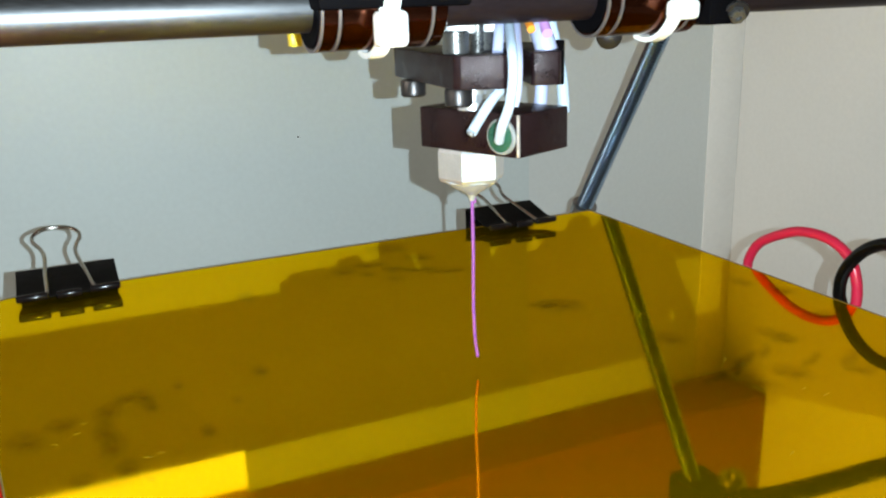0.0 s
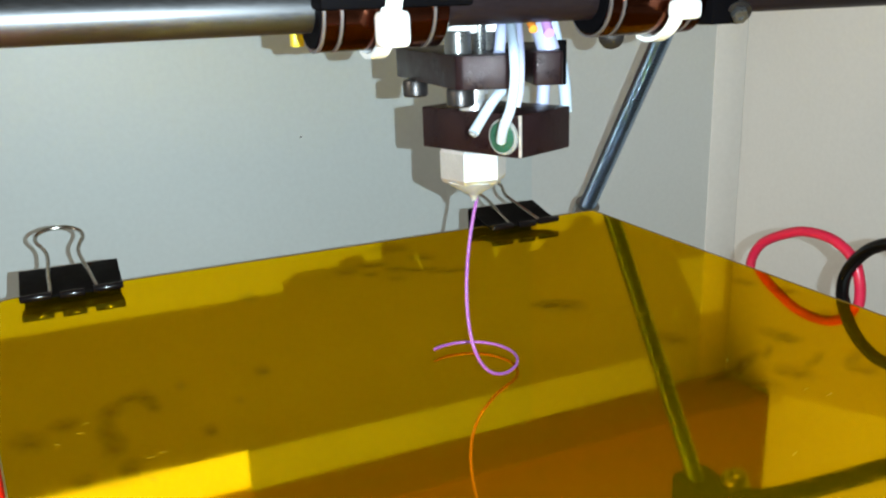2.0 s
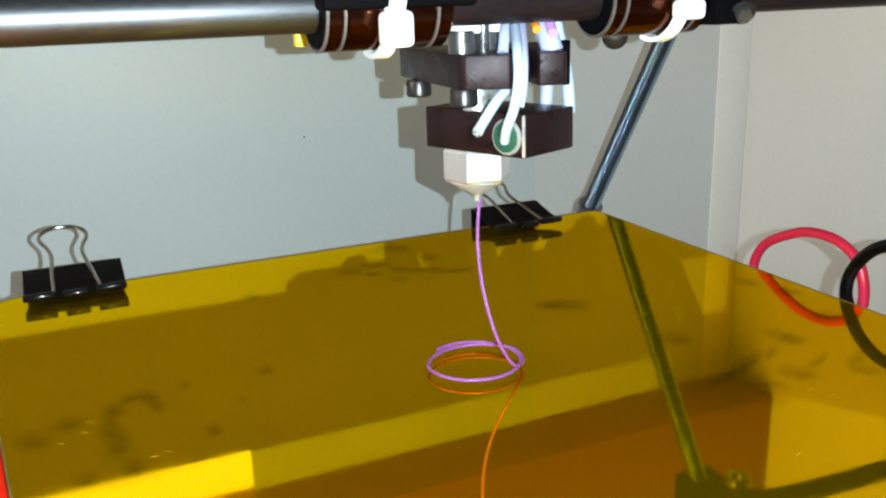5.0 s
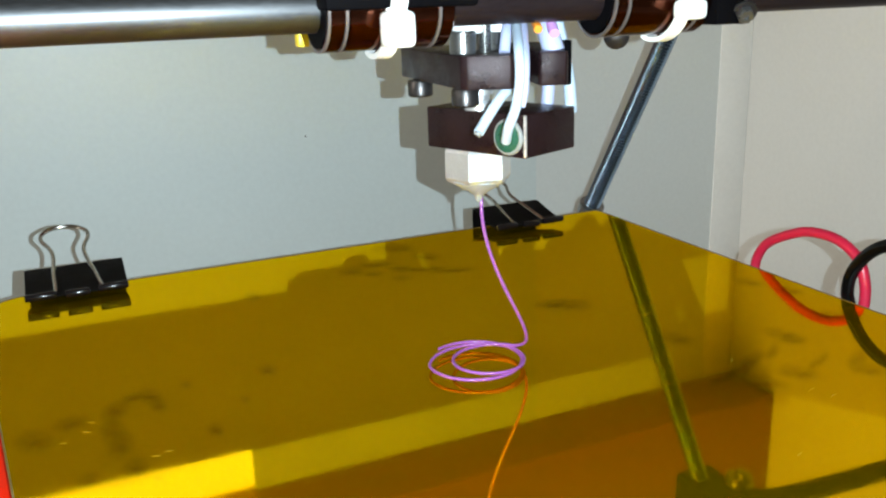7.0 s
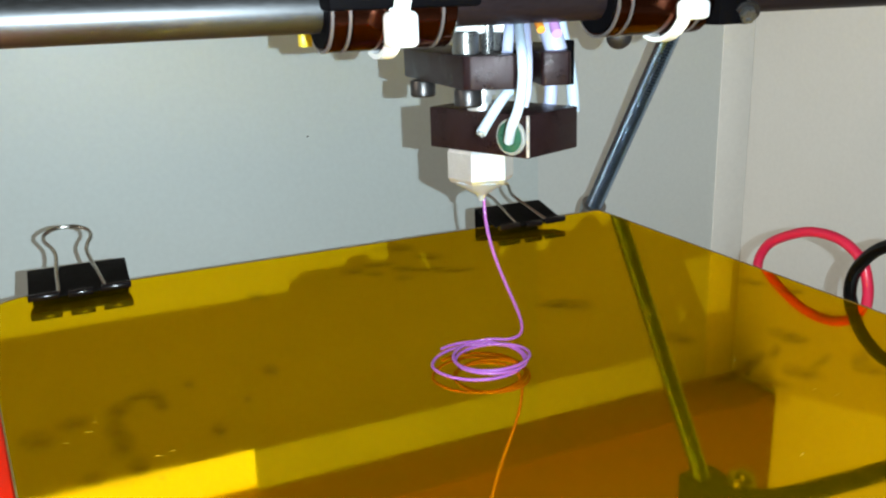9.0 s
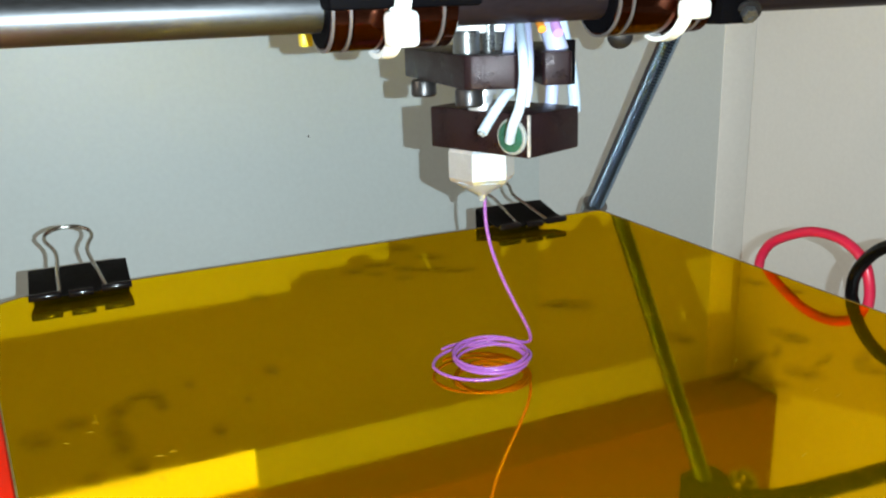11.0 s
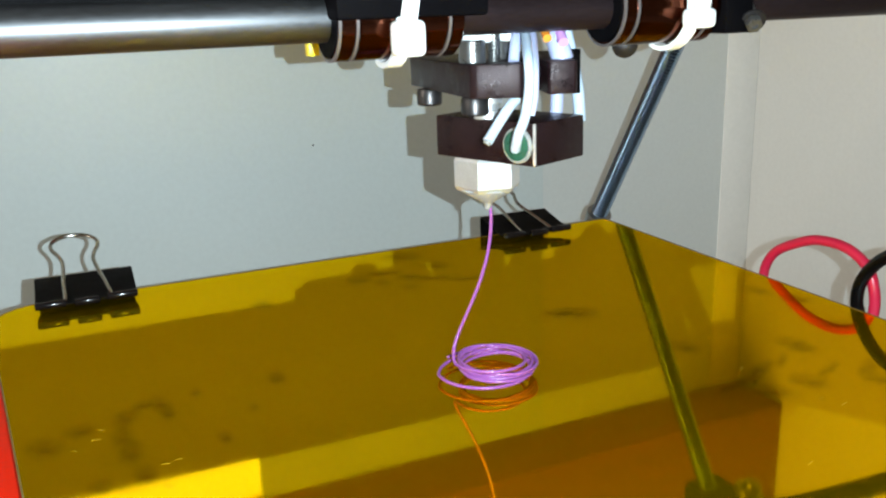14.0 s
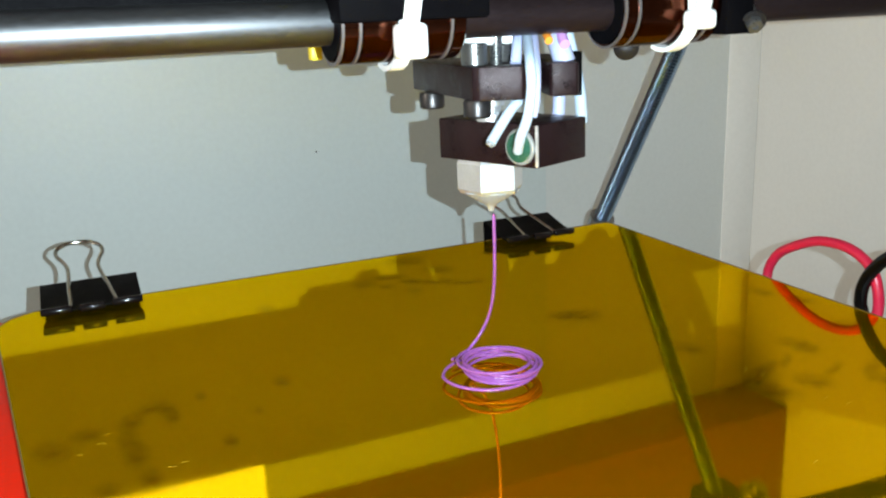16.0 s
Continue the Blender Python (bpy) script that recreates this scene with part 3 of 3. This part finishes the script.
# ---- the hot end ----
def hot_end():
    t = thing("hot_end", 79.9, 162.3, 41, "dark metal hot end with bright nozzle and white wires", "hot end")
    o = Vector((-79.9, -162.3, -41))
    # heater block: its near lower corner, turned about the vertical
    turn = Matrix.Translation(Vector((80.9, 143.6, 0)) + o) @ Matrix.Rotation(radians(22.0), 4, "Z")
    bm = box(bmesh.new(), 0, 16.2, 0, 26.6, 51.3, 59.8, 0.35)
    bmesh.ops.transform(bm, matrix=turn, verts=bm.verts)
    block = part("heater_block", bm, BROWN, t, "dark brown metal heater block")
    edge = box(bmesh.new(), -0.06, 0.5, -0.06, 0.5, 51.5, 59.7, 0.15)
    bmesh.ops.transform(edge, matrix=turn, verts=edge.verts)
    part("worn_edge", edge, WORN, block, "bright worn metal edge")
    f = turn @ along((0, 4.1, 55.3), (-1, 0, 0))
    part("resistor_collar", lathe(bmesh.new(), [(2.9, -2), (3.6, -2), (3.6, 0.4), (3.3, 0.7), (2.9, 0.7)], 28, f), CEMENT, block, "pale cement collar")
    part("resistor", lathe(bmesh.new(), [(3.0, -2), (3.0, 0.8), (2.2, 1.2), (0.4, 1.3)], 24, f), GREEN, block, "green ceramic resistor end")
    # mounting plate
    outline = [(71.4, 183), (69.2, 147.3), (70.2, 146.2), (77.4, 142.6), (78.4, 143.0), (83.0, 154.5), (85.5, 156.2), (87.4, 153.8), (84.5, 144.9), (84.9, 144.2), (89.4, 142.8), (90.2, 143.3), (103, 176), (102, 178), (76, 186)]
    bm = prism(bmesh.new(), outline, 65.0, 71.3, 0.3)
    bmesh.ops.translate(bm, vec=o, verts=bm.verts)
    part("mount_plate", bm, BROWN, t, "dark brown textured mounting plate")
    for x, y in ((72.0, 151.2), (71.9, 173.6)):
        bm = bmesh.new()
        lathe(bm, [(1.4, 61.3), (1.5, 61.4), (2.4, 61.4), (2.75, 61.8), (2.75, 64.4), (2.5, 64.9)], 24, Matrix.Translation(Vector((x, y, 0)) + o))
        part("socket_screw", bm, DARKBOLT, t, "black socket head screw")
    for x, y, r, z1, ma in ((72.2, 152.3, 2.6, 75.6, BOLT), (80.5, 158.5, 3.2, 75.0, BOLT), (77.0, 152.5, 1.2, 84.5, BOLT), (74.5, 154.5, 3.3, 84.0, NYLON), (82.0, 156.0, 3.0, 84.0, NYLON)):
        bm = bmesh.new()
        z0 = 71.2 if ma is BOLT else 75.0
        lathe(bm, [(r * 0.9, z0), (r, z0 + 0.3), (r, z1 - 0.3), (r * 0.9, z1)], 24, Matrix.Translation(Vector((x, y, 0)) + o))
        part("standoff" if ma is BOLT else "spacer_tube", bm, ma, t, "turned steel standoff" if ma is BOLT else "white plastic spacer tube")
    bm = bmesh.new()
    lathe(bm, [(3.0, 59.7), (3.0, 61.2), (2.2, 61.4), (2.2, 62.6), (3.0, 62.8), (3.0, 65.1)], 24, Matrix.Translation(Vector((78.2, 158, 0)) + o))
    part("throat", bm, NOZZLE, t, "bright steel throat")
    part("side_fin", box(bmesh.new(), 96.5 + o.x, 98.4 + o.x, 155 + o.y, 159 + o.y, 63.5 + o.z, 72.6 + o.z, 0.2), BLACK, t)
    # nozzle
    face = math.atan2(-162.3, -79.9) + math.pi / 6 + radians(14)
    bm = bmesh.new()
    lathe(bm, [(6.8, 51.25), (7.2, 50.6), (7.2, 45.0), (6.7, 44.1)], 6, Matrix.Translation(o + Vector((79.9, 162.3, 0))), face)
    nozzle = part("nozzle_body", bm, NOZZLE, t, "bright hexagonal nozzle body", angle=20)
    bm = bmesh.new()
    lathe(bm, [(6.2, 44.2), (5.9, 43.8), (1.3, 41.0), (0.95, 40.7), (0.62, 39.55), (0.5, 39.5)], 32, Matrix.Translation(o + Vector((79.9, 162.3, 0))))
    part("nozzle_tip", bm, TIPMETAL, nozzle, "bright conical nozzle tip", angle=50)
    # sleeves and wires
    for name, pts, r, ma, label in (
            ("sleeve", [(86.4, 158.0, 80.7), (84.2, 153.5, 77.7), (80.6, 146.0, 74.6), (77.9, 140.5, 71.6), (77.5, 139.5, 67.2), (76.9, 140.0, 62.0), (75.9, 141.0, 58.3), (76.9, 144.0, 55.2)], 1.1, SLEEVE, "white wire sleeve"),
            ("sleeve", [(87.1, 156.0, 74.3), (83.2, 150.0, 68.2), (80.8, 148.0, 64.7), (78.0, 146.5, 63.9), (75.8, 146.0, 61.9), (73.8, 146.0, 59.3), (71.6, 145.0, 57.1)], 1.15, SLEEVE, "white wire sleeve with cut end"),
            ("sleeve", [(86.2, 160.0, 80.7), (83.5, 155.0, 77.5), (80.9, 151.0, 74.7), (79.4, 149.0, 71.2)], 1.25, LILAC, "white wire sleeve"),
            ("sleeve", [(89.9, 160.0, 80.6), (86.9, 155.0, 77.4), (83.2, 148.0, 73.6), (80.6, 143.0, 69.8), (80.1, 142.5, 64.7), (79.7, 143.0, 61.7)], 1.0, LILAC, "pale lilac wire sleeve"),
            ("sleeve", [(95.9, 163.0, 80.1), (95.3, 161.0, 76.7), (95.8, 160.0, 70.3), (95.8, 160.0, 63.3), (95.3, 160.0, 56.7)], 1.6, LILAC, "bluish white wire sleeve"),
            ("sleeve", [(97.8, 161.0, 80.0), (97.3, 159.0, 76.0), (97.9, 157.0, 69.2), (99.1, 157.0, 63.3), (99.6, 157.0, 57.5)], 1.5, SLEEVE, "bluish white wire sleeve"),
            ("sleeve", [(93.9, 160.0, 80.5), (91.7, 155.0, 76.9), (90.6, 151.0, 73.7), (91.1, 150.0, 70.8)], 2.5, LILAC, "bluish white wide sleeve"),
            ("wire", [(90.6, 158.0, 80.6), (88.7, 154.0, 77.6), (86.9, 149.0, 75.3)], 0.95, ORANGEW, "orange insulated wire"),
            ("wire", [(94.0, 158.0, 80.4), (91.6, 153.0, 77.5), (89.9, 148.0, 74.4)], 1.2, VIOLETW, "violet insulated wire"),
            ("bare_end", [(71.6, 145.0, 57.1), (71.2, 145.0, 56.6)], 0.8, CEMENT, "cut end of a sleeve")):
        part(name, tube(bmesh.new(), spline([Vector(q) + o for q in pts], 6), r * 0.88, 12), ma, t, label)


# ---- heater wires beside the bed ----
def wires():
    t = thing("red_wire", 196, 199, -30, "thick red insulated wire arching beside the bed", "wire", "heater wires")
    pts = [(190, 203, -40), (195, 201, -18), (196, 199.6, -6), (196, 198.6, -0.6), (196, 194.6, 5.0), (196, 186, 9.8), (196, 178.5, 12.3), (196, 169.4, 12.4), (196, 162.3, 9.4), (196, 158.8, 4), (196, 158, -4.9), (193, 160, -22), (188, 166, -40)]
    part("insulation", tube(bmesh.new(), spline([Vector(p) - Vector((196, 199, -30)) for p in pts], 6), 1.5, 16), REDW, t)
    t = thing("black_wire", 194, 160, -30, "thick black insulated wire arching beside the bed", "wire", "heater wires")
    pts = [(188, 154, -40), (192, 157, -18), (194, 160.5, -6), (194, 162, -1.4), (194, 161.4, 4.4), (194, 157.8, 10.3), (194, 153, 14.4), (194, 147, 16.4), (194, 138, 15), (194, 131, 8), (194, 128, -4), (191, 128, -30)]
    part("insulation", tube(bmesh.new(), spline([Vector(p) - Vector((194, 160, -30)) for p in pts], 6), 1.75, 16), BLACKW, t)


# ---- the extruded strand ----
AXIS = Vector((79.9, 162.3, 0))
TIP = Vector((80.4, 162.1, 39.7))
E1, E2 = Vector((0.9091, -0.4167, 0)), Vector((0.4167, 0.9091, 0))
TURNS = ((1.8, 0.54), (2.0, 0.61), (2.5, 0.72), (3.0, 0.82), (3.4, 0.92), (3.6, 1.0), (4.0, 1.17), (4.2, 1.27), (6.3, 2.05), (6.7, 2.22), (7.1, 2.40), (7.3, 2.52), (7.5, 2.61), (7.7, 2.68), (7.9, 2.75),
         (8.3, 2.97), (8.7, 3.15), (8.9, 3.25), (9.1, 3.38), (11.3, 4.54), (11.6, 4.66), (11.9, 4.75), (12.2, 4.97), (12.5, 5.14), (12.8, 5.30), (13.1, 5.45), (13.4, 5.6), (13.7, 5.75), (14.0, 5.92),
         (14.3, 6.0), (15.0, 6.05), (16.0, 6.12))
# the falling strand before it coils: across, away, up
FALL = ((0.0, ((0.5, 0, 3.2), (0, 0, 8), (-0.2, 0, 17), (0, 0, 28), (0, 0, 39.7))),
        (0.2, ((0.6, 0, 1.2), (0.1, 0, 7), (-0.5, 0, 16), (-0.3, 0, 28), (0, 0, 39.7))),
        (0.4, ((0.6, 0, 0.5), (-0.3, 0, 6), (-1.6, 0.5, 15), (-1.0, 0, 28), (0, 0, 39.7))),
        (0.7, ((1.0, 0.6, 0.8), (-0.6, 1.0, 4.5), (-2.7, 2.5, 15), (-1.4, 1, 28), (0, 0, 39.7))),
        (0.9, ((0.6, 0.6, 1.4), (-0.4, 1.5, 3.0), (-2.4, 4.0, 14), (-1.3, 2, 28), (0, 0, 39.7))),
        (1.2, ((-1.2, 1, 2.0), (-0.9, 1.6, 0.6), (0.9, 5.5, 13), (0.0, 3, 28), (0, 0, 39.7))),
        (1.4, ((-1.6, 1.5, 2.0), (-0.6, 2, 0.6), (3.6, 7, 11), (1.4, 4, 26), (0, 0, 39.7))),
        (1.6, ((-3.6, 3, 1.6), (-1.0, 4, 0.8), (8.0, 8.0, 9), (4.5, 5, 24), (0, 0, 39.7))))


def ramp_at(rows, t):
    for (a, x), (b, y) in zip(rows, rows[1:]):
        if t <= b:
            return x + (y - x) * (t - a) / (b - a)
    return rows[-1][1]


def laid(n):
    """A point of the coil on the bed, n turns along."""
    k = min(max((n - 0.95) / 0.4, 0), 1)
    c = Vector((79.1, 164.5, 0)).lerp(Vector((82.2, 162.9, 0)), k)
    r = 10.8 + (8.4 - 10.8) * k + (0.55 * math.sin(4.6 * n) + 0.3 * math.sin(11.3 * n) if n > 1.4 else 0)
    a = 2 * math.pi * n
    c = c - E1 * 0.75 * min(max(n - 3.2, 0), 2.6)
    c = c + (E1 * 0.6 * math.sin(3.1 * n) if n > 1.4 else Vector())
    return c + r * (-math.cos(a) * E1 + math.sin(a) * E2) + Vector((0, 0, 1.5 + 0.6 * max(0, n - 1.0) + (0.35 * math.sin(7.9 * n) if n > 1.6 else 0)))


START = 0.11


def strand(t):
    """The strand's middle line from its free end to the nozzle at t seconds."""
    if t <= 1.6:
        for (a, p), (b, q) in zip(FALL, FALL[1:]):
            if t <= b:
                k = (t - a) / (b - a)
                pts = [Vector(u).lerp(Vector(v), k) for u, v in zip(p, q)]
                break
        return [AXIS + u.x * E1 + u.y * E2 + Vector((0, 0, max(u.z, 1.5))) for u in spline(pts, 16)]
    if t < 1.8:
        return [u.lerp(v, (t - 1.6) / 0.2) for u, v in zip(even(strand(1.6), 120), even(strand(1.8), 120))]
    n = ramp_at(TURNS, t)
    count = max(8, int((n - START) * 60))
    line = [laid(START + (n - START) * i / count) for i in range(count + 1)]
    p0 = line[-1]
    way = (laid(n + 0.01) - laid(n - 0.01)).normalized()
    turn = 2 * math.pi * n
    pull = math.cos(turn) * E1 - math.sin(turn) * E2
    late = min(max((t - 13.7) / 0.7, 0), 1)
    slack = min(max((t - 14.4) / 1.6, 0), 1)
    early = min(max((3.2 - t) / 0.8, 0), 1)
    reach = 12.5 + 4.0 * early - 10.5 * late + 9.0 * slack
    p1 = p0 + reach * way + Vector((0, 0, 1.5 + 4 * late))
    p2 = TIP - Vector((0, 0, 18)) + ((1.0 + 2.5 * early) * way + 2.8 * pull) * (1 - late)
    for i in range(1, 49):
        k = i / 48
        line.append((1 - k) ** 3 * p0 + 3 * k * (1 - k) ** 2 * p1 + 3 * k * k * (1 - k) * p2 + k ** 3 * TIP)
    return line


def measure_line(line):
    d = [0.0]
    for a, b in zip(line, line[1:]):
        d.append(d[-1] + (b - a).length)
    return d


def point_on(line, d, u):
    lo, hi = 0, len(d) - 1
    while hi - lo > 1:
        mid = (lo + hi) // 2
        if d[mid] <= u:
            lo = mid
        else:
            hi = mid
    k = (u - d[lo]) / max(d[hi] - d[lo], 1e-9)
    return line[lo].lerp(line[hi], k), (line[hi] - line[lo]).normalized()


def even(line, n):
    d = measure_line(line)
    return [point_on(line, d, d[-1] * i / (n - 1))[0] for i in range(n)]


PIECE = 1.5
SAMPLES = [i / 10 for i in range(161)]


def filament():
    t = thing("filament_strand", AXIS.x, AXIS.y, 0, "glossy purple plastic strand coiling onto the amber bed", "filament")
    total = max(measure_line(strand(s))[-1] for s in SAMPLES)
    bm = bmesh.new()
    h = PIECE / 2
    lathe(bm, [(0.14, -h - 0.32), (0.29, -h - 0.2), (0.365, -h), (0.37, 0), (0.365, h), (0.29, h + 0.2), (0.14, h + 0.32)], 10)
    first = part("strand_piece", bm, PURPLE, t, angle=80)
    pieces = [first]
    for i in range(1, int(total / PIECE)):
        ob = new("strand_piece", first.data)
        ob.parent = t
        pieces.append(ob)
    return pieces


setting()
bed()
binder_clip(-2.6, 28.1, 74.5, 0, "black steel binder clip with wire handle standing up", -2.0)
binder_clip(148.4, 26.8, 76, 0, "black steel binder clip with wire handle leaning back")
threaded_rod()
x_axis()
hot_end()
wires()
PIECES = filament()


def motions():
    lines = [strand(s) for s in SAMPLES]
    lengths = [measure_line(l) for l in lines]
    z = Vector((0, 0, 1))
    for i, ob in enumerate(PIECES):
        u = (i + 0.5) * PIECE
        rows = []
        for s, l, d in zip(SAMPLES, lines, lengths):
            if u < d[-1]:
                p, way = point_on(l, d, u)
            else:
                p, way = TIP + Vector((0, 0, min(u - d[-1], 2.5))), z
            m = Matrix.Translation((p - AXIS) * 0.001) @ z.rotation_difference(way).to_matrix().to_4x4()
            rows.append((s, m))
        keep = [r for k, r in enumerate(rows) if k in (0, len(rows) - 1) or (rows[k - 1][1].translation - r[1].translation).length > 2e-6 or (rows[k + 1][1].translation - r[1].translation).length > 2e-6]
        walk(ob, keep)


motions()
